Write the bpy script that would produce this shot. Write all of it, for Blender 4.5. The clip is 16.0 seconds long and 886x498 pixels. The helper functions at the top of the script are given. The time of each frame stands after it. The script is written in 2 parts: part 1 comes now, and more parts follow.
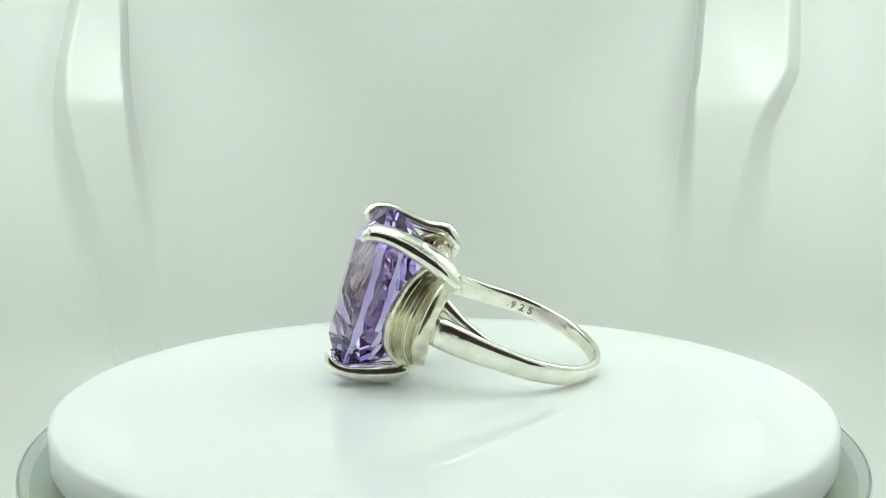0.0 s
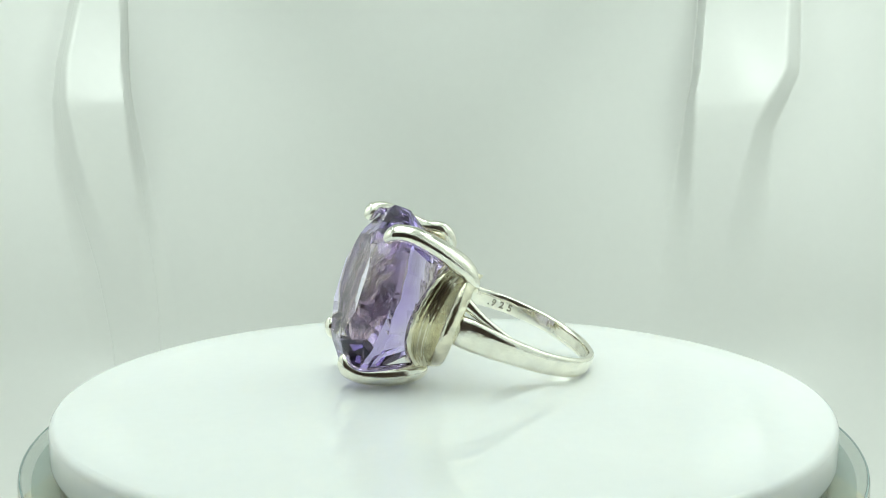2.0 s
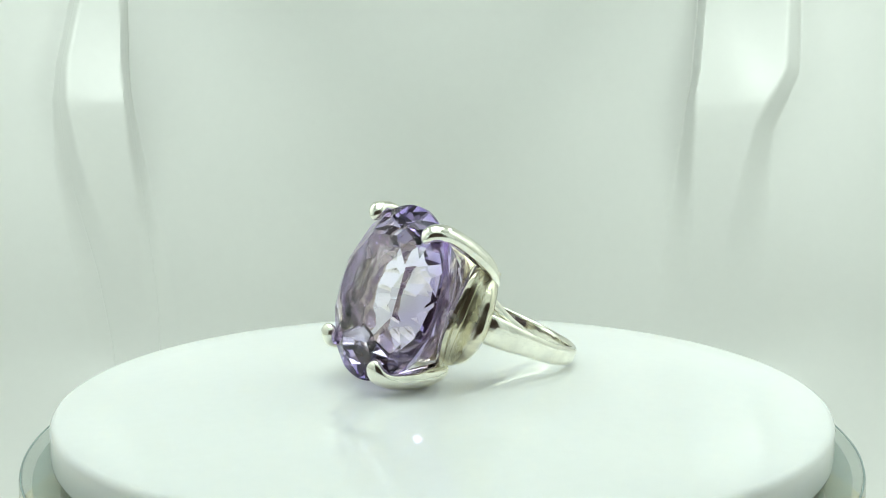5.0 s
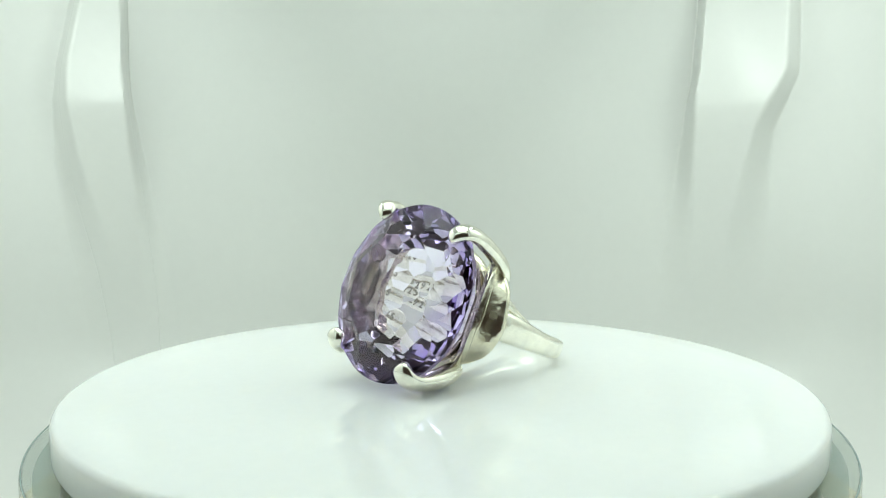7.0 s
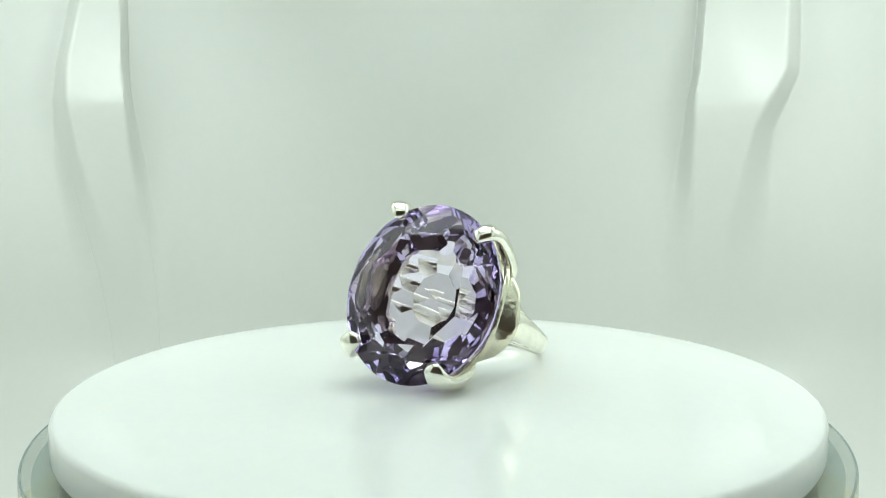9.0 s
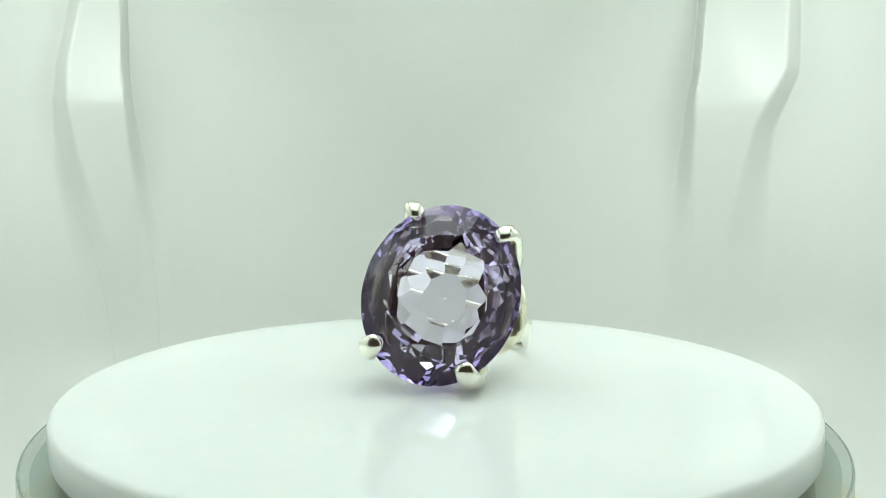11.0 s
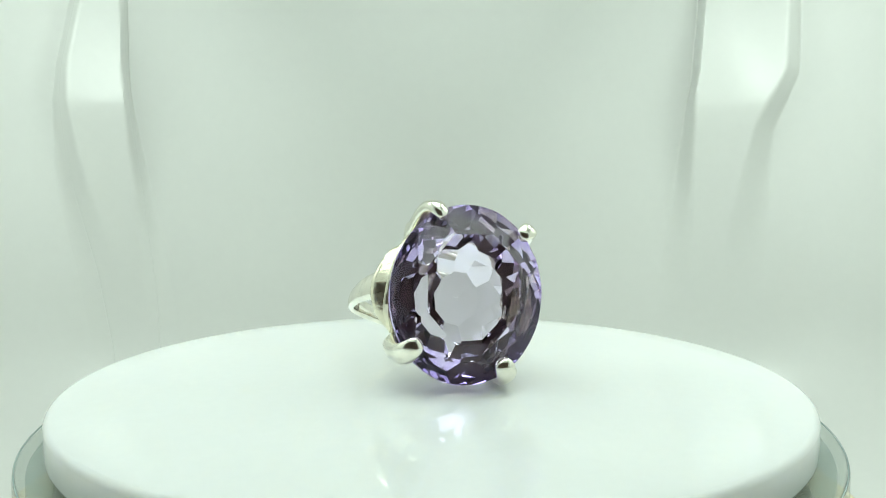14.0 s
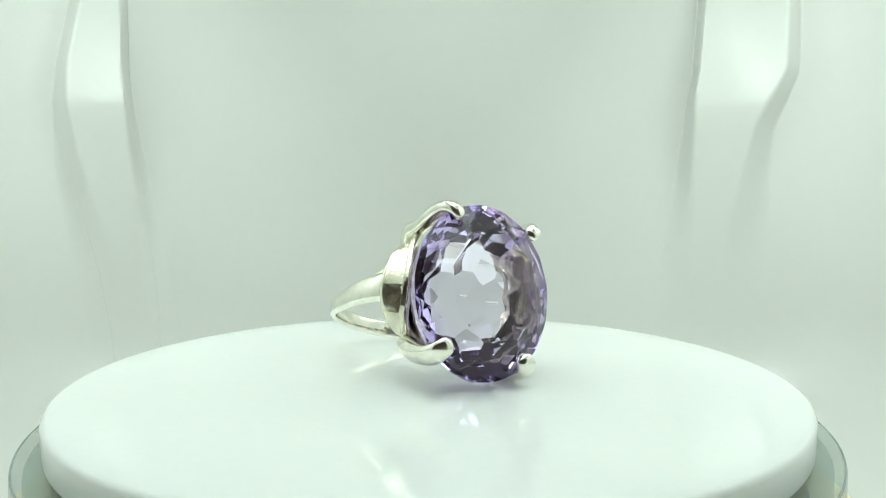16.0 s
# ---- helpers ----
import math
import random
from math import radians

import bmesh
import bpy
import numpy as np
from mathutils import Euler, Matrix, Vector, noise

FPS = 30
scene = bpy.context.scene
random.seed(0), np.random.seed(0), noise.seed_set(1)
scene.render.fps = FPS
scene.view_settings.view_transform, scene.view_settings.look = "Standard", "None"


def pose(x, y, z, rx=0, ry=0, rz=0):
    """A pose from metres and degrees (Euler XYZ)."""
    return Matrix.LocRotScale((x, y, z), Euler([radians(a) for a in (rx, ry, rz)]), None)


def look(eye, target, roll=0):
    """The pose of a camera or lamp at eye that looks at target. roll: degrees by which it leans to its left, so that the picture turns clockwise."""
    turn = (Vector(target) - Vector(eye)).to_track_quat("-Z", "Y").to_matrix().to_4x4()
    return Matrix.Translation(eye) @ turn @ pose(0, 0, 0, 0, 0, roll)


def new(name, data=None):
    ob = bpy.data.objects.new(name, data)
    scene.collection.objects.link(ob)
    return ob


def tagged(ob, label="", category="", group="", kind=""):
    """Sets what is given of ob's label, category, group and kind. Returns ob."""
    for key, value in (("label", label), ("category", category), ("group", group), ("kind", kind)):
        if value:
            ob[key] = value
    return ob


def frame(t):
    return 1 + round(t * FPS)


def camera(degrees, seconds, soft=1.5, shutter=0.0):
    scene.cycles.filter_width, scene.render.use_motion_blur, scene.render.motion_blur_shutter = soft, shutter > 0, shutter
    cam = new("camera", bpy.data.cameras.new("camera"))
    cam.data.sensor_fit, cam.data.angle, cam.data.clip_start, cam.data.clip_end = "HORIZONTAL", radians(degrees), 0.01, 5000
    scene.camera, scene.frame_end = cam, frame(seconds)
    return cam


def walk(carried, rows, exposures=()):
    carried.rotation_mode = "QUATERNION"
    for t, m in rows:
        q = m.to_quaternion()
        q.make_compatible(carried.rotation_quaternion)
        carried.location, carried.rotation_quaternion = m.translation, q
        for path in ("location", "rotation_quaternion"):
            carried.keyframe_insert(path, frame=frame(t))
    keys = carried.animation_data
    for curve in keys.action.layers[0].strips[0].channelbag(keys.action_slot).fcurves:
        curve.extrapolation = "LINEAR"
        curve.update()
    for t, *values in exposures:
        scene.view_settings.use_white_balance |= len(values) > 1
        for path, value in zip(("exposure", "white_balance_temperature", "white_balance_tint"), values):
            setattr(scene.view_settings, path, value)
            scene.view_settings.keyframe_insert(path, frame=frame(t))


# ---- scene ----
# The turntable's axis is the world's origin; the top of the white disc is z = 0.
MM = 0.001
TURN_RATE = 6.92          # degrees a second, anticlockwise from above

cam = camera(68.0, 16.0, soft=0.6)
EYE = pose(0.00103, -0.080, 0.01906, 90 - 2.96, 0, 0)
walk(cam, [(0.0, EYE), (16.0, EYE)], [(0.0, 0.0, 6500, 12.5), (7.0, 0.0, 6500, 12.5), (12.5, 0.0, 6500, 10), (16.0, 0.0, 6500, 9)])

# ---- light ----
world = bpy.data.worlds.new("world")
scene.world = world
world.use_nodes = True
world.node_tree.nodes["Background"].inputs[0].default_value = (0.55, 0.6, 0.55, 1)
world.node_tree.nodes["Background"].inputs[1].default_value = 0.02


def strip_lamp(name, x, y, z, sx, sy, watts, aim, tint=(0.862, 1.0, 0.91)):
    data = bpy.data.lights.new(name, "AREA")
    data.shape, data.size, data.size_y = "RECTANGLE", sx, sy
    data.energy, data.color = watts, tint
    lamp = new(name, data)
    lamp.matrix_world = look((x, y, z), aim)
    return lamp


strip_lamp("led_panel_light", 0.0, -0.01, 0.185, 0.16, 0.14, 0.172, (0, -0.009, 0))
strip_lamp("led_strip_light", -0.134, 0.045, 0.188, 0.03, 0.27, 0.285, (-0.30, 0.046, 0.05), (0.855, 1.0, 0.925))
strip_lamp("led_strip_light", 0.134, 0.045, 0.188, 0.03, 0.27, 0.33, (0.30, 0.046, 0.05), (0.855, 1.0, 0.92))


# ---- materials ----
def base_material(name, colour, rough=0.5, metal=0.0, noise_scale=900.0, vary=0.06, bump=0.02, big=60.0, gloss_vary=0.25, relief=0.0001):
    m = bpy.data.materials.new(name)
    m.use_nodes = True
    nt = m.node_tree
    b = nt.nodes["Principled BSDF"]
    b.inputs["Roughness"].default_value, b.inputs["Metallic"].default_value = rough, metal
    co = nt.nodes.new("ShaderNodeTexCoord")
    fine, wide = nt.nodes.new("ShaderNodeTexNoise"), nt.nodes.new("ShaderNodeTexNoise")
    fine.inputs["Scale"].default_value, wide.inputs["Scale"].default_value = noise_scale, big
    fine.inputs["Detail"].default_value = wide.inputs["Detail"].default_value = 4
    mix = nt.nodes.new("ShaderNodeMath")
    mix.operation = "ADD"
    for n in (fine, wide):
        nt.links.new(co.outputs["Object"], n.inputs["Vector"])
    nt.links.new(fine.outputs["Fac"], mix.inputs[0])
    nt.links.new(wide.outputs["Fac"], mix.inputs[1])
    ramp = nt.nodes.new("ShaderNodeMapRange")
    ramp.inputs["From Min"].default_value, ramp.inputs["From Max"].default_value = 0.6, 1.4
    ramp.inputs["To Min"].default_value, ramp.inputs["To Max"].default_value = 1 - vary, 1 + vary
    nt.links.new(mix.outputs[0], ramp.inputs["Value"])
    tint = nt.nodes.new("ShaderNodeVectorMath")
    tint.operation = "SCALE"
    tint.inputs[0].default_value = colour
    nt.links.new(ramp.outputs["Result"], tint.inputs["Scale"])
    nt.links.new(tint.outputs["Vector"], b.inputs["Base Color"])
    rr = nt.nodes.new("ShaderNodeMapRange")
    rr.inputs["From Min"].default_value, rr.inputs["From Max"].default_value = 0.3, 0.7
    rr.inputs["To Min"].default_value, rr.inputs["To Max"].default_value = rough * (1 - gloss_vary), min(1, rough * (1 + gloss_vary))
    nt.links.new(wide.outputs["Fac"], rr.inputs["Value"])
    nt.links.new(rr.outputs["Result"], b.inputs["Roughness"])
    if bump:
        bp = nt.nodes.new("ShaderNodeBump")
        bp.inputs["Strength"].default_value, bp.inputs["Distance"].default_value = bump, relief
        nt.links.new(fine.outputs["Fac"], bp.inputs["Height"])
        nt.links.new(bp.outputs["Normal"], b.inputs["Normal"])
    return m


def gem_material(name, pale, deep, ior):
    """Clear stone whose colour lies in soft zones."""
    m = bpy.data.materials.new(name)
    m.use_nodes = True
    nt = m.node_tree
    nt.nodes.remove(nt.nodes["Principled BSDF"])
    g = nt.nodes.new("ShaderNodeBsdfGlass")
    co, zone, ramp = nt.nodes.new("ShaderNodeTexCoord"), nt.nodes.new("ShaderNodeTexNoise"), nt.nodes.new("ShaderNodeValToRGB")
    size, far, blend = nt.nodes.new("ShaderNodeMapping"), nt.nodes.new("ShaderNodeVectorMath"), nt.nodes.new("ShaderNodeMath")
    size.inputs["Scale"].default_value = (1 / 0.0087, 1 / 0.0101, 0)
    far.operation, blend.operation = "LENGTH", "MULTIPLY_ADD"
    zone.inputs["Scale"].default_value, zone.inputs["Detail"].default_value = 220, 2
    blend.inputs[1].default_value = 0.55
    ramp.color_ramp.elements[0].position, ramp.color_ramp.elements[1].position = 0.78, 1.0
    ramp.color_ramp.elements[0].color, ramp.color_ramp.elements[1].color = (*pale, 1), (*deep, 1)
    nt.links.new(co.outputs["Object"], zone.inputs["Vector"])
    nt.links.new(co.outputs["Object"], size.inputs["Vector"])
    nt.links.new(size.outputs["Vector"], far.inputs[0])
    nt.links.new(zone.outputs["Fac"], blend.inputs[0])
    scale = nt.nodes.new("ShaderNodeMath")
    scale.operation = "MULTIPLY"
    scale.inputs[1].default_value = 0.75
    nt.links.new(far.outputs["Value"], scale.inputs[0])
    nt.links.new(scale.outputs[0], blend.inputs[2])
    nt.links.new(blend.outputs[0], ramp.inputs["Fac"])
    nt.links.new(ramp.outputs["Color"], g.inputs["Color"])
    g.inputs["Roughness"].default_value, g.inputs["IOR"].default_value = 0.022, ior
    nt.links.new(g.outputs[0], nt.nodes["Material Output"].inputs["Surface"])
    return m


def clear_plastic(name, colour, alpha):
    m = base_material(name, colour, 0.12, 0.0, 500, 0.05, 0.02, 80)
    m.node_tree.nodes["Principled BSDF"].inputs["Alpha"].default_value = alpha
    return m


SILVER = base_material("polished_silver", (0.87, 0.85, 0.755), 0.12, 1.0, 800, 0.14, 0.46, 420, 0.6, 0.00014)
# Pitted silver, its colour darkened to olive for the brown room it reflects.
WORN_ROOM_TONE = base_material("worn_silver_room_tone", (0.78, 0.745, 0.60), 0.19, 1.0, 800, 0.24, 0.75, 420, 0.6, 0.00016)
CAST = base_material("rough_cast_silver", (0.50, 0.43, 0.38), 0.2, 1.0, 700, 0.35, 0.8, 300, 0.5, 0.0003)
TARNISH = base_material("dark_stamp", (0.34, 0.32, 0.27), 0.5, 0.6, 1500, 0.1, 0.1)
AMETHYST = gem_material("amethyst", (0.94, 0.91, 0.98), (0.785, 0.71, 0.972), 1.55)
PLATE = base_material("glossy_white_plastic", (0.90, 0.92, 0.90), 0.045, 0.0, 700, 0.015, 0.01, 40)
_plate = PLATE.node_tree.nodes["Principled BSDF"].inputs
_plate["Subsurface Weight"].default_value, _plate["Subsurface Scale"].default_value = 0.7, 0.005
_plate["Subsurface Radius"].default_value = (1.0, 0.95, 0.85)
CLEAR = clear_plastic("clear_acrylic", (0.26, 0.37, 0.35), 0.36)
EDGE = clear_plastic("acrylic_edge", (0.30, 0.40, 0.40), 0.6)
CORE = base_material("cream_plastic", (0.74, 0.66, 0.46), 0.45, 0.0, 500, 0.05, 0.02)
SHEET = base_material("white_backdrop_sheet", (0.74, 0.742, 0.72), 0.30, 0.0, 300, 0.012, 0.02, 9, 0.04)
FABRIC = base_material("white_box_fabric", (0.80, 0.82, 0.82), 0.8, 0.0, 1200, 0.03, 0.05, 20)
ROOM = base_material("dim_room_paint", (0.53, 0.43, 0.38), 0.9, 0.0, 60, 0.15, 0.02, 4)


# ---- building helpers (bmesh in millimetres) ----
def part(name, bm, material, parent=None, label="", smooth=True, sharp=40):
    bmesh.ops.recalc_face_normals(bm, faces=bm.faces)
    bm.transform(Matrix.Scale(MM, 4))
    me = bpy.data.meshes.new(name)
    bm.to_mesh(me)
    bm.free()
    me.materials.append(material)
    if smooth:
        me.polygons.foreach_set("use_smooth", [True] * len(me.polygons))
        me.set_sharp_from_angle(angle=radians(sharp))
    ob = new(name, me)
    if parent:
        ob.parent = parent
    if label:
        tagged(ob, label)
    return ob


def empty(name, label, category, group=""):
    return tagged(new(name), label, category, group)


def loft(bm, rings, closed_ring=True, caps=True, closed_path=False):
    """Quads between rings of points, each of the same count."""
    vs = [[bm.verts.new(p) for p in ring] for ring in rings]
    n = len(vs[0])
    pairs = list(zip(vs, vs[1:])) + ([(vs[-1], vs[0])] if closed_path else [])
    for a, b in pairs:
        for i in range(n if closed_ring else n - 1):
            j = (i + 1) % n
            bm.faces.new((a[i], a[j], b[j], b[i]))
    if caps and not closed_path:
        bm.faces.new(vs[0][::-1])
        bm.faces.new(vs[-1])
    return vs


def catmull(points, steps):
    """A smooth line of (x, y, z, ...) rows through the given ones."""
    p = [np.array(q, float) for q in points]
    p = [2 * p[0] - p[1]] + p + [2 * p[-1] - p[-2]]
    out = []
    for a, b, c, d in zip(p, p[1:], p[2:], p[3:]):
        for k in range(steps):
            t = k / steps
            out.append(0.5 * (2 * b + (c - a) * t + (2 * a - 5 * b + 4 * c - d) * t * t + (3 * b - a - 3 * c + d) * t ** 3))
    return out + [p[-2]]


def tube(bm, points, side, steps=8, n=14, square=2.4):
    """A bar along rows (x, y, z, half width, half thickness); side is the direction of its width at the start."""
    rows = catmull(points, steps)
    rings, s = [], Vector(side).normalized()
    for i, r in enumerate(rows):
        a, b = rows[max(0, i - 1)], rows[min(len(rows) - 1, i + 1)]
        d = Vector(b[:3] - a[:3]).normalized()
        s = (s - d * s.dot(d)).normalized()
        o = d.cross(s)
        ring = []
        for k in range(n):
            c, q = math.cos(2 * math.pi * k / n), math.sin(2 * math.pi * k / n)
            c = math.copysign(abs(c) ** (2 / square), c)
            q = math.copysign(abs(q) ** (2 / square), q)
            ring.append(Vector(r[:3]) + s * (c * r[3]) + o * (q * r[4]))
        rings.append(ring)
    loft(bm, rings)


def lathe(bm, profile, n=160, centre=(0, 0)):
    rings = []
    for k in range(n):
        a = 2 * math.pi * k / n
        rings.append([(centre[0] + r * math.cos(a), centre[1] + r * math.sin(a), z) for r, z in profile])
    loft(bm, rings, closed_ring=True, caps=False, closed_path=True)


def box(bm, x0, x1, y0, y1, z0, z1):
    v = [bm.verts.new((x, y, z)) for x in (x0, x1) for y in (y0, y1) for z in (z0, z1)]
    for f in ((0, 1, 3, 2), (4, 6, 7, 5), (0, 4, 5, 1), (2, 3, 7, 6), (0, 2, 6, 4), (1, 5, 7, 3)):
        bm.faces.new([v[i] for i in f])


# ---- the light box round the turntable ----
FLOOR_Z = -66.0
HALF, BACK, FRONT, TOP = 160.0, 178.0, -96.0, 200.0


def light_box():
    bm = bmesh.new()
    box(bm, -HALF, HALF, FRONT, BACK + 20, FLOOR_Z - 3, FLOOR_Z)
    tagged(part("floor", bm, FABRIC, smooth=False), "white fabric floor of the light box", "floor", kind="structure")
    for name, x0, x1 in (("wall_left", -HALF - 3, -HALF), ("wall_right", HALF, HALF + 3)):
        bm = bmesh.new()
        box(bm, x0, x1, FRONT, BACK + 20, FLOOR_Z, TOP)
        tagged(part(name, bm, FABRIC, smooth=False), "white fabric side wall of the light box", "wall", kind="structure")
    bm = bmesh.new()
    box(bm, -HALF, HALF, BACK + 20, BACK + 23, FLOOR_Z, TOP)
    tagged(part("wall_back", bm, FABRIC, smooth=False), "white fabric back wall of the light box", "wall", kind="structure")
    bm = bmesh.new()
    box(bm, -HALF, HALF, FRONT, BACK + 20, TOP, TOP + 3)
    tagged(part("ceiling", bm, FABRIC, smooth=False), "white fabric top of the light box", "ceiling", kind="structure")
    # unseen front, added to bounce light onto the ring, with an opening for the lens
    bm = bmesh.new()
    box(bm, -HALF, HALF, FRONT - 3, FRONT, 100, TOP)
    for x0, x1 in ((-HALF, -98), (98, HALF)):
        box(bm, x0, x1, FRONT - 3, FRONT, FLOOR_Z, 99.9)
    tagged(part("bounce_front", bm, FABRIC, smooth=False), "unseen white fabric front added to bounce light, with an opening", "wall", kind="structure")
    backdrop_sheet()


# each soft fold, a bulge standing in for a lamp's reflection on the sheet: rows of height, edge and edge, as slopes of
# x against the way from the eye
GLINT_FOLD_LEFT = ((110, -0.535, -0.474), (95, -0.547, -0.474), (73, -0.568, -0.474), (60, -0.573, -0.470), (41, -0.565, -0.460), (28, -0.555, -0.452), (-2, -0.523, -0.437), (-31, -0.503, -0.428), (-70, -0.49, -0.42))
GLINT_FOLD_RIGHT = ((110, 0.392, 0.531), (98, 0.392, 0.531), (72, 0.385, 0.530), (64, 0.380, 0.515), (52, 0.376, 0.488), (39, 0.371, 0.479), (7, 0.361, 0.466), (-34, 0.349, 0.468), (-70, 0.345, 0.465))



def step(a, b, v):
    t = min(1.0, max(0.0, (v - a) / (b - a)))
    return t * t * (3 - 2 * t)


def fold(k, a, b, z, soft_a, soft_b, bow):
    """How far the sheet curls forward at the height z and the slope k, between the fold's edges a and b."""
    t = (z - 58) / (74 if z > 58 else 110)
    t = min(1.0, max(-1.0, t))
    low = 1.0 if z > 66 else 1 + (66 - z) / 24
    sa, sb = soft_a * low, soft_b * low
    return bow * (1 - t ** 1.4 if t > 0 else (1 + t) ** 1.9) * step(a - sa / 2, a + sa / 2, k) * (1 - step(b - sb / 2, b + sb / 2, k))


def edges(rows, z):
    zs = [r[0] for r in rows][::-1]
    return [float(np.interp(z, zs, [r[c] for r in rows][::-1])) for c in (1, 2)]


def spread(a, b, n):
    return [a + (b - a) * k / n for k in range(n)]


def backdrop_sheet():
    """One sheet round three sides of the box, with wide soft corners, two curled folds in place of lamp reflections and
    a cove at the foot.
    """
    w, r, cove = HALF - 4, 52, 46
    plan = [(-w, FRONT + 30 + (BACK - r - FRONT - 30) * k / 40) for k in range(40)]
    plan += [(-w + r - r * math.cos(a), BACK - r + r * math.sin(a)) for a in [math.pi / 2 * k / 60 for k in range(61)]]
    plan += [(-w + r + (2 * w - 2 * r) * k / 120, BACK - 2.5 * math.sin(math.pi * k / 120) ** 2) for k in range(1, 120)]
    plan += [(-x, y) for x, y in plan[100::-1]]
    # slopes at which the columns of the sheet stand where no fold bends them
    end = w / (FRONT + 30 + 80)
    rest = (-end, -1.0, -0.55, -0.47, 0.38, 0.50, 1.0, end)
    ks = spread(-end, -1.0, 16) + spread(-1.0, -0.58, 30) + spread(-0.58, -0.44, 70) + spread(-0.44, 0.35, 90)
    ks += spread(0.35, 0.53, 80) + spread(0.53, 1.0, 34) + spread(1.0, end, 16) + [end]
    ks = sorted(ks + [e + d for e in rest[2:6] for d in (-0.0035, -0.0018, -0.0007, 0.0, 0.0007, 0.0018, 0.0035)])
    slopes = [x / (y + 80) for x, y in plan]
    heads = []
    for i, (x, y) in enumerate(plan):
        a, b = plan[max(0, i - 1)], plan[min(len(plan) - 1, i + 1)]
        heads.append(Vector((b[1] - a[1], a[0] - b[0], 0)).normalized())
    rings, rows = [], 90
    for k0 in ks:
        line = []
        for j in range(rows + 1):
            z = TOP - 3 - (TOP - 3 - FLOOR_Z - 0.5) * j / rows
            (la, lb), (ra, rb) = edges(GLINT_FOLD_LEFT, z), edges(GLINT_FOLD_RIGHT, z)
            k = float(np.interp(k0, rest, (-end, -1.0, la, lb, ra, rb, 1.0, end)))
            x, y = (float(np.interp(k, slopes, [p[c] for p in plan])) for c in (0, 1))
            d = Vector([float(np.interp(k, slopes, [h[c] for h in heads])) for c in range(3)]).normalized()
            u = min(cove, max(0.0, FLOOR_Z + 0.5 + cove - z))
            push = cove - math.sqrt(max(0.0, cove * cove - u * u))
            push += 1.5 * noise.noise((x * 0.012, y * 0.012, z * 0.006))
            curl = fold(k, la, lb, z, 0.022, 0.013, 17) + fold(k, ra, rb, z, 0.014, 0.022, 17) if y > 60 else 0.0
            line.append(Vector((x, y, z)) + d * push - Vector((x, y + 80, 0)).normalized() * curl)
        rings.append(line)
    bm = bmesh.new()
    loft(bm, rings, closed_ring=False, caps=False)
    bm.faces.ensure_lookup_table()
    ob = part("backdrop", bm, SHEET, sharp=60)
    tagged(ob, "white backdrop sheet wrapped round the light box, bulged for lamp reflections", "backdrop", kind="structure")
    thick = ob.modifiers.new("thickness", "SOLIDIFY")
    thick.thickness, thick.offset = 0.0006, 0.0


def dim_room():
    bm = bmesh.new()
    box(bm, -420, 420, -430, 320, -100, 420)
    ob = part("room_walls", bm, ROOM, smooth=False)
    tagged(ob, "dim brown room walls beyond the light box", "wall", kind="structure")


# ---- the turntable ----
DISC = (1.12, -0.09)


def turntable():
    t = empty("turntable", "round white turntable with a clear acrylic rim", "turntable")
    bm = bmesh.new()
    r, h, e = 41.85, 3.5, 0.6
    prof = [(0.02, 0.0), (20, 0.0), (r - e - 4, 0.0)]
    prof += [(r - e + e * math.sin(a), -e + e * math.cos(a)) for a in [math.pi / 2 * k / 8 for k in range(9)]]
    prof += [(r, -1.6), (r - 0.02, -2.6)] + [(r - 0.5 + 0.48 * math.cos(a), -h + 0.5 - 0.5 * math.sin(a)) for a in [math.pi / 2 * k / 6 for k in range(7)]]
    prof += [(20, -h), (0.02, -h)]
    lathe(bm, prof, 200, DISC)
    part("disc", bm, PLATE, t, "glossy white rounded disc", sharp=50)
    bm = bmesh.new()
    lathe(bm, [(39.5, -3.9), (43.8, -3.9), (44.3, -4.4), (44.3, -13.0), (43.3, -13.0), (43.3, -4.9), (39.5, -4.9)], 240, DISC)
    part("rim", bm, CLEAR, t, "clear greenish acrylic rim", sharp=50).visible_shadow = False
    bm = bmesh.new()
    lathe(bm, [(44.15 + 0.1 * math.cos(q), -4.06 + 0.1 * math.sin(q)) for q in [2 * math.pi * k / 10 for k in range(10)]], 240, DISC)
    part("rim_edge", bm, EDGE, t, "darker green cut edge of the acrylic")
    bm = bmesh.new()
    lathe(bm, [(42.0, -13.1), (48.6, -13.1), (49.4, -13.8), (49.4, -15.4), (48.8, -15.9), (42.0, -15.9)], 200, DISC)
    part("flange", bm, CORE, t, "pale plastic flange below the rim", sharp=50)
    bm = bmesh.new()
    lathe(bm, [(0.02, -3.55), (38.6, -3.55), (39.2, -5.0), (41.3, -8), (42.6, -12.9), (41.6, -13.0), (41.6, -15.7), (0.02, -15.7)], 160, DISC)
    part("core", bm, CORE, t, "cream plastic core under the disc")
    return t


def pedestal():
    bm = bmesh.new()
    lathe(bm, [(0.02, -16.0), (45.0, -16.0), (46, -18), (46, FLOOR_Z + 2), (45, FLOOR_Z), (0.02, FLOOR_Z)], 120)
    tagged(part("pedestal", bm, CORE), "round cream plastic pedestal under the turntable", "pedestal")


# ---- the ring: x to its side, y along the stone, z out of the stone's face ----
RING = Matrix(((0.07187, 0.31085, -0.94774, -0.010085),
               (-0.96535, -0.21731, -0.14448, -0.002977),
               (-0.25086, 0.92528, 0.28446, 0.011340),
               (0, 0, 0, 1)))
STONE_X, STONE_Y, STONE_A, STONE_B, GIRDLE = 0.18, -0.2, 8.68, 10.15, -2.1


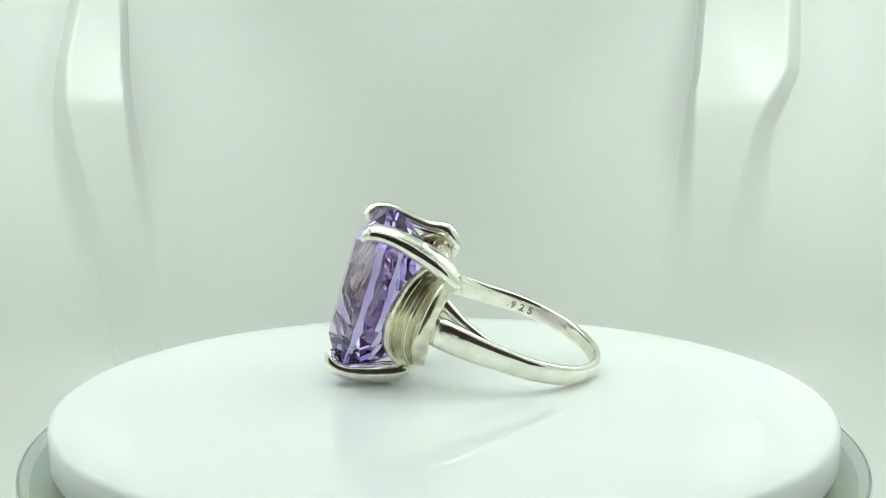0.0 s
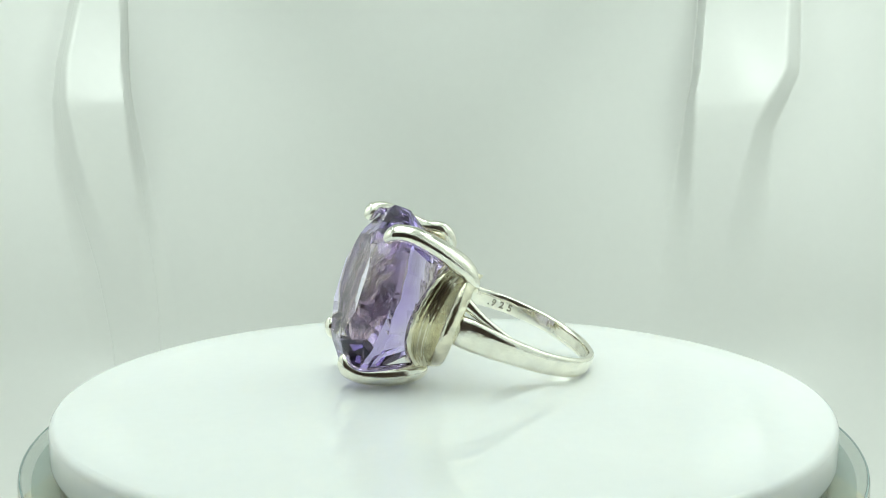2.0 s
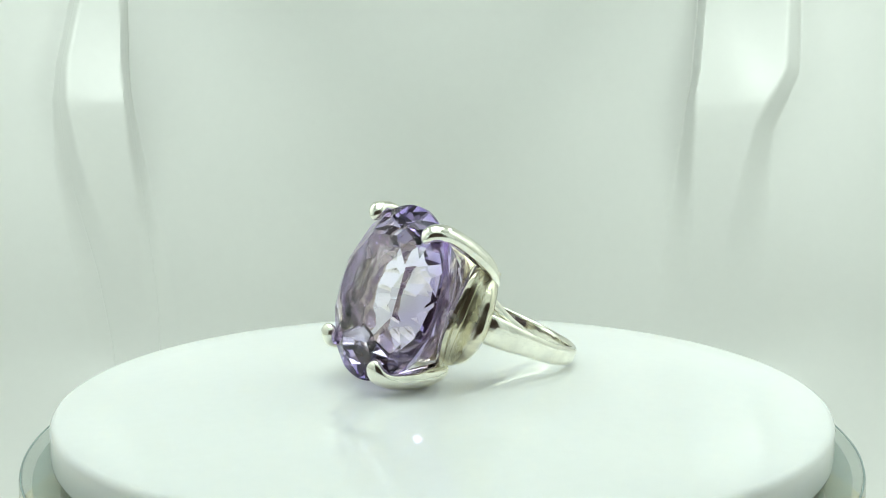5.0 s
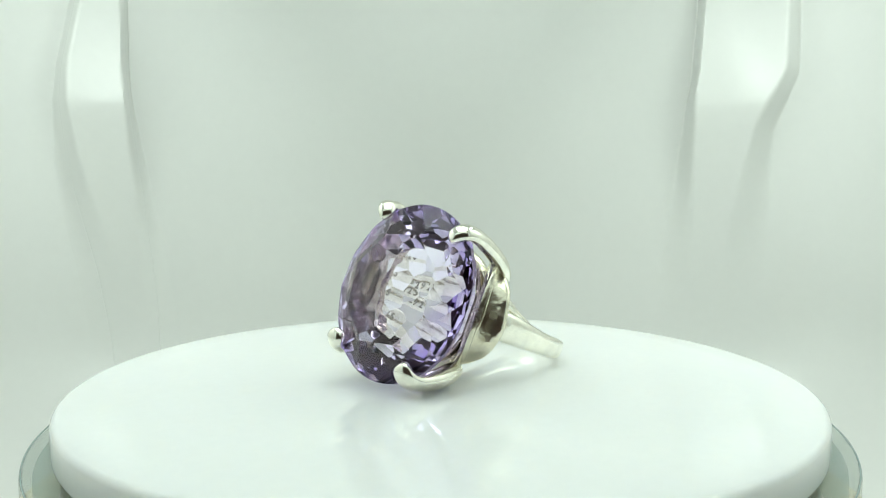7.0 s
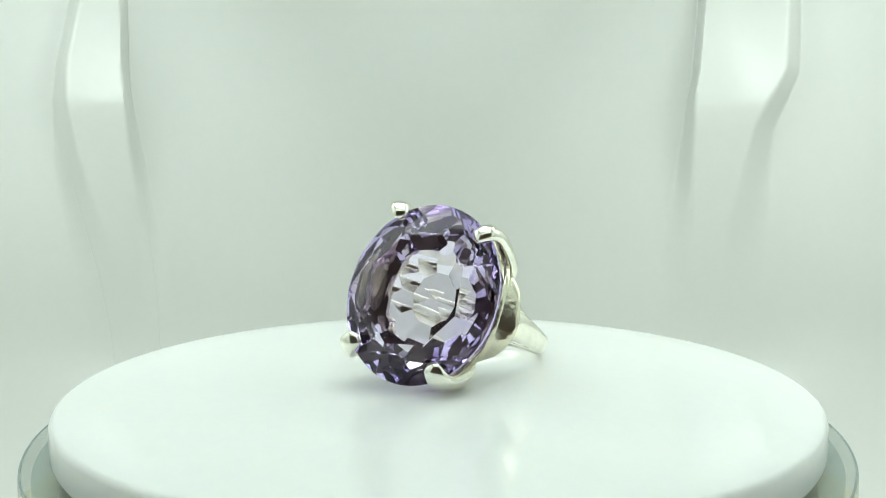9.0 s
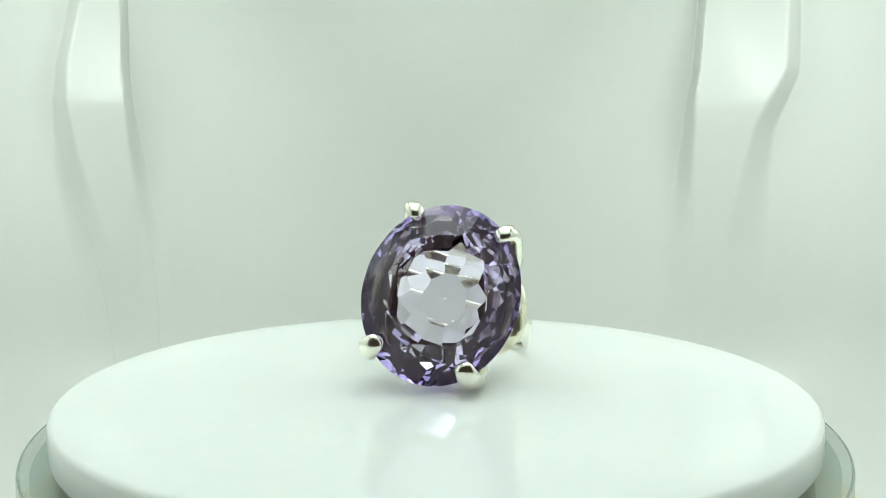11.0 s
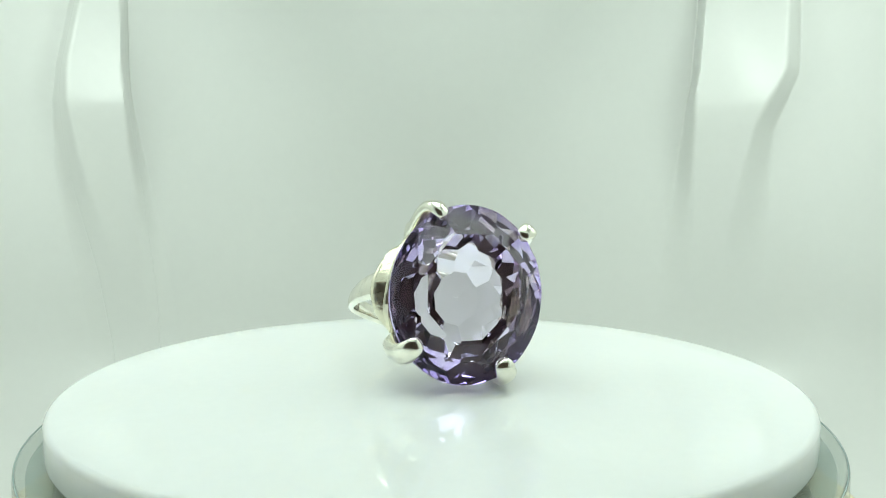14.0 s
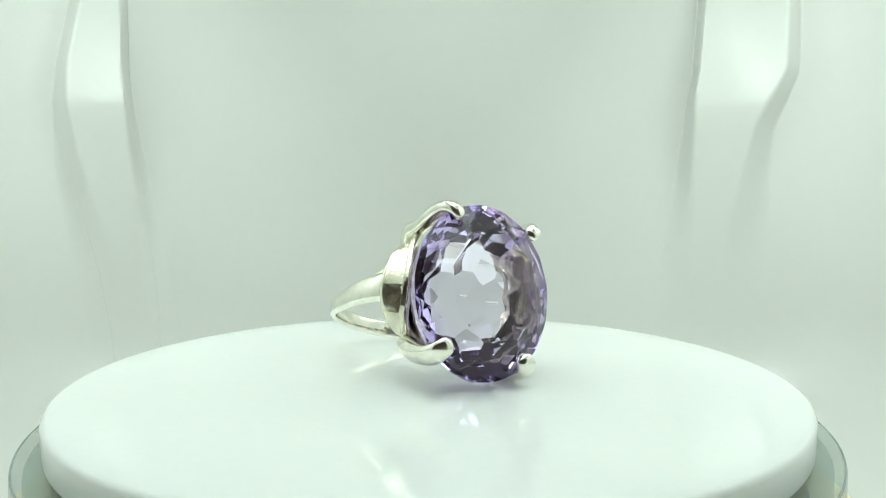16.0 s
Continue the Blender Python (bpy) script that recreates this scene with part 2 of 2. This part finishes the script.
def cut(bm, angle, slope, dist):
    """Cuts the unit gem by a plane whose normal leans slope degrees from the axis, at dist from the middle."""
    a, s = radians(angle), radians(slope)
    n = Vector((math.cos(a) * math.sin(s), math.sin(a) * math.sin(s), math.cos(s)))
    g = bmesh.ops.bisect_plane(bm, geom=bm.verts[:] + bm.edges[:] + bm.faces[:], dist=1e-6, plane_co=n * dist, plane_no=n, clear_outer=True)
    edges = [e for e in g["geom_cut"] if isinstance(e, bmesh.types.BMEdge)]
    if len(edges) > 2:
        bmesh.ops.contextual_create(bm, geom=edges)


def through_point(slope, r, z):
    s = radians(slope)
    return r * math.sin(s) + z * math.cos(s)


def stone(parent):
    bm = bmesh.new()
    box(bm, -1.5, 1.5, -1.5, 1.5, -1.5, 0.30)
    rnd = random.Random(428)

    def row(slope, r, z, count, shift, loose):
        for k in range(count):
            lean = slope + rnd.uniform(-1.6, 1.6) * loose
            cut(bm, k * 360 / count + shift + rnd.uniform(-1.8, 1.8) * loose, lean, through_point(lean, r, z) + rnd.uniform(-0.006, 0.006) * loose)

    row(90, 0.995, 0, 48, 3.75, 0)                         # girdle
    row(38.19, 0.997, 0.03, 16, 22.81, 0.25)               # upper girdle
    row(31.98, 1.0, 0.045, 8, 11.75, 0.25)                 # crown mains
    row(21.92, 0.68, 0.30, 8, 43.5, 0.25)                  # stars
    for slope, r, z, count, shift in ((60.29, 0.993, -0.035, 10, 38.15), (59.83, 0.812, -0.352, 8, 22.89), (42.65, 0.598, -0.720, 12, 29.59), (34.19, 0.51, -0.801, 10, 18.51), (8.94, 0.296, -0.946, 7, 25.94)):
        row(180 - slope, r, z, count, shift, 0.7)          # rows of the pavilion
    bm.transform(Matrix.Translation((STONE_X, STONE_Y, GIRDLE)) @ Matrix.Diagonal((STONE_A, STONE_B, 9.0, 1)))
    return part("stone", bm, AMETHYST, parent, "faceted oval pale purple amethyst", smooth=False)


def oval_rail(bm, ax, ay, z, hw, ht, wave=0.0, n=72):
    rings = []
    for k in range(n):
        a = 2 * math.pi * k / n
        c, s = math.cos(a), math.sin(a)
        o = Vector((c / ax, s / ay, 0)).normalized()
        m = Vector((STONE_X + ax * c, STONE_Y + ay * s, z + wave * math.cos(4 * a)))
        rings.append([m + o * (ht * math.cos(q)) + Vector((0, 0, hw * math.sin(q))) for q in [2 * math.pi * j / 12 for j in range(12)]])
    loft(bm, rings, caps=False, closed_path=True)


def prong(parent, sx, sy):
    """A claw from the rail, up past the girdle and over the edge of the crown; the lower ones are broader and end sooner."""
    bm = bmesh.new()
    x, low = 0.15, sy < 0
    rows = [(5.7, 4.4, -11.3, 0.9, 0.7), (5.95, 5.4, -10.7, 1.25, 0.9), (6.1, 6.6, -9.2, 1.45, 0.95), (6.1, 7.5, -6.8, 1.4, 0.9), (6.0, 8.1, -4.2, 1.2, 0.85),
            (5.85, 8.35, -2.2, 1.1, 0.78), (5.5, 8.1, -0.75, 1.05, 0.72), (4.95, 7.5, -0.3, 0.95, 0.66), (4.65, 7.1, -0.4, 0.78, 0.55), (4.45, 6.85, -0.55, 0.35, 0.25)]
    if sx < 0 and not low:
        rows[:4] = [(5.5, 4.8, -11.7, 0.6, 0.6), (5.7, 6.6, -11.4, 1.0, 0.95), (5.9, 7.75, -9.9, 1.2, 1.05), (6.05, 7.6, -7.4, 1.1, 0.85)]
    if low:
        rows = [(5.5, 5.6, -9.3, 0.5, 0.5), (5.8, 6.3, -8.6, 1.0, 1.0), (6.0, 7.15, -6.6, 1.3, 1.2), (6.0, 7.85, -4.4, 1.3, 1.1), (5.85, 8.3, -2.3, 1.25, 0.85),
                (5.5, 8.1, -0.8, 1.2, 0.74), (4.95, 7.5, -0.3, 1.1, 0.66), (4.65, 7.1, -0.4, 0.85, 0.55), (4.45, 6.85, -0.55, 0.35, 0.25)]
    tube(bm, [(x + sx * a, sy * b, c, d, e) for a, b, c, d, e in rows], (sy, -sx * 1.2, 0), 6, 16)
    return part("prong", bm, SILVER, parent, "rounded silver claw", sharp=60)


# stations of a side scroll from the upper claw to the lower one: rows of x, y, z, and the depth of the hollow between
RAIL_LINE = ((6.0, 7.2, -8.6), (6.9, 5.9, -7.1), (7.7, 4.0, -6.0), (8.25, 0.8, -5.1), (8.3, -1.5, -5.15), (7.9, -3.7, -6.0), (6.5, -5.6, -7.9))
CREST_LINE = ((6.4, 6.4, -10.8), (7.2, 5.4, -10.0), (8.55, 3.8, -9.3), (9.6, 0.7, -8.8), (9.5, -1.5, -8.8), (8.4, -3.6, -9.2), (6.5, -5.1, -9.9))
HOLLOW = (0.05, 0.5, 0.9, 1.05, 1.05, 0.85, 0.1)
# across the shell: way from the rail to the crest, and the height over the line between them
SHELL = ((0.09, -0.02), (0.15, -0.35), (0.19, -0.75), (0.23, -0.62), (0.27, -0.75), (0.31, -1.1), (0.37, -1.42), (0.43, -1.4), (0.47, -1.12), (0.50, -1.1), (0.54, -1.3), (0.60, -1.38), (0.67, -1.1), (0.72, -0.62), (0.76, -0.2), (0.81, 0.12), (0.87, 0.26), (0.94, 0.22))


def scroll(parent, sx):
    """A shell at the side of the head: a raised rail along the stone, a hollow, and a bold crest behind it."""
    rows = [(*a, *b, h) for a, b, h in zip(RAIL_LINE, CREST_LINE, HOLLOW)]
    rings = []
    for row in catmull(rows, 9):
        a, b, h = Vector(row[:3]), Vector(row[3:6]), row[6]
        q = min(1.0, 0.25 + h)
        line = [a + Vector((-1.3, 0, -0.5)), a + Vector((-0.8, 0, 0.25)), a + Vector((-0.4, 0, 0.48)), a + Vector((0.0, 0, 0.42)), a + Vector((0.25, 0, 0.12))]
        for f, d in SHELL:
            line.append(a.lerp(b, f) + Vector((d * h, 0, 0)))
        line += [b + Vector((0.05, 0, -0.05)), b + Vector((-0.12, 0, -0.45)), b + Vector((-0.3, 0, -0.85)), b + Vector((-0.9, 0, -1.2 * q)), b + Vector((-2.4 * q, 0, -1.3 * q))]
        line += [Vector((min(5.6, a.x - 1.5), 0.5 * (a.y + b.y), b.z + 0.4)), Vector((min(5.9, a.x - 1.6), a.y, a.z - 1.4))]
        rings.append([Vector((0.15 + sx * p.x, p.y, p.z)) for p in line])
    bm = bmesh.new()
    loft(bm, rings)
    part("scroll", bm, WORN_ROOM_TONE, parent, "hollow silver side scroll with a raised crest", sharp=55)
    bm = bmesh.new()
    rings = []
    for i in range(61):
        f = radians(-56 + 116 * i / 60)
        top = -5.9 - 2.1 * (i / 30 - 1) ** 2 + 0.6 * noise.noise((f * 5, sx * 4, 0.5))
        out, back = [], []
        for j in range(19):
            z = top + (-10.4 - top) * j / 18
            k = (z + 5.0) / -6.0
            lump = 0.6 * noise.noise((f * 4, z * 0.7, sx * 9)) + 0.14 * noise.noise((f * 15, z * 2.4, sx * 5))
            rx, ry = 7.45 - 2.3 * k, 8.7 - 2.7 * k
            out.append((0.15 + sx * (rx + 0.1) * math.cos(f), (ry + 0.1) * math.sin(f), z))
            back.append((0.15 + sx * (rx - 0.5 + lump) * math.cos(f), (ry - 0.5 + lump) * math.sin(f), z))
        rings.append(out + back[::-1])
    loft(bm, rings)
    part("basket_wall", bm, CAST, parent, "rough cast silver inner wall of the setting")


SHANK_Z, SHANK_R = -21.0, 10.3


def shank(parent):
    half = [(0, 1.15, 0.60), (30, 1.15, 0.60), (60, 1.17, 0.62), (85, 1.25, 0.68)]
    line = [(0.2 + SHANK_R * math.sin(radians(a)), SHANK_Z - SHANK_R * math.cos(radians(a)), w, h) for a, w, h in half]
    line += [(10.3, -17.0, 1.4, 0.75), (9.75, -13.8, 1.6, 0.85), (8.85, -11.2, 1.75, 0.95), (8.0, -9.9, 1.7, 0.9)]
    line = catmull([(0.4 - x, z, w, h) for x, z, w, h in line[:0:-1]] + line, 10)
    bm = bmesh.new()
    rings = []
    for i, (x, z, hw, ht) in enumerate(line):
        a, b = line[max(0, i - 1)], line[min(len(line) - 1, i + 1)]
        d = Vector((b[0] - a[0], 0, b[1] - a[1])).normalized()
        o = Vector((d.z, 0, -d.x))
        if o.dot(Vector((x - 0.2, 0, z - SHANK_Z))) < 0:
            o = -o
        ring = []
        for j in range(18):
            q = 2 * math.pi * j / 18
            c, s = math.cos(q), math.sin(q)
            out = abs(c) ** 0.75 * (1.0 if c > 0 else -0.6)
            ring.append(Vector((x, -0.28 + 0.55 * min(1, max(0, (z + 20) / 9)), z)) + o * (out * ht) + Vector((0, math.copysign(abs(s) ** 0.7, s) * hw, 0)))
        rings.append(ring)
    loft(bm, rings)
    part("band", bm, SILVER, parent, "plain polished silver band", sharp=60)
    for sx in (-1, 1):
        bm = bmesh.new()
        tube(bm, [(0.2 + sx * 9.85, 0.55, -17.6, 0.3, 0.25), (0.2 + sx * 9.1, 1.35, -14.8, 0.42, 0.45), (0.2 + sx * 8.2, 2.15, -12.4, 0.55, 0.6), (0.2 + sx * 7.0, 3.3, -10.0, 0.8, 0.8)], (0, 1, 0), 8, 12)
        part("shoulder_strut", bm, SILVER, parent)


def hallmark(parent):
    """The stamped mark, letter by letter on the curve inside the band."""
    bm = bmesh.new()
    for k, (sign, angle) in enumerate(((".", -83.5), ("9", -79.5), ("2", -72.5), ("5", -65.5))):
        cu = bpy.data.curves.new("letter", "FONT")
        cu.offset = 0.035
        cu.body, cu.size, cu.extrude, cu.align_x, cu.align_y = sign, 1.38, 0.03, "CENTER", "BOTTOM_BASELINE"
        ob = new("letter", cu)
        bpy.context.view_layer.update()
        me = bpy.data.meshes.new_from_object(ob.evaluated_get(bpy.context.evaluated_depsgraph_get()))
        bpy.data.objects.remove(ob)
        bpy.data.curves.remove(cu)
        a = radians(angle)
        z = Vector((-math.sin(a), 0, math.cos(a)))
        y = Vector((0, 1, 0))
        x = y.cross(z)
        r = SHANK_R - 0.39
        m = Vector((0.2 + r * math.sin(a), -0.95, SHANK_Z - r * math.cos(a)))
        me.transform(Matrix(((x.x, y.x, z.x, m.x), (x.y, y.y, z.y, m.y), (x.z, y.z, z.z, m.z), (0, 0, 0, 1))))
        bm.from_mesh(me)
        bpy.data.meshes.remove(me)
    part("hallmark", bm, TARNISH, parent, "stamped dark purity mark", smooth=False)


def ring():
    r = empty("ring", "silver cocktail ring with an oval purple amethyst lying on the turntable", "ring")
    stone(r)
    bm = bmesh.new()
    oval_rail(bm, 6.6, 6.9, -9.6, 0.9, 0.7)
    part("base_rail", bm, WORN_ROOM_TONE, r)
    for sx in (-1, 1):
        for sy in (-1, 1):
            prong(r, sx, sy)
        scroll(r, sx)
    shank(r)
    hallmark(r)
    return r


dim_room()
light_box()
pedestal()
TABLE = turntable()
JEWEL = ring()


def motions():
    turn = [(t, pose(0, 0, 0, 0, 0, TURN_RATE * t)) for t in (0, 4, 8, 12, 16)]
    walk(TABLE, turn)
    walk(JEWEL, [(t, m @ RING) for t, m in turn])


motions()
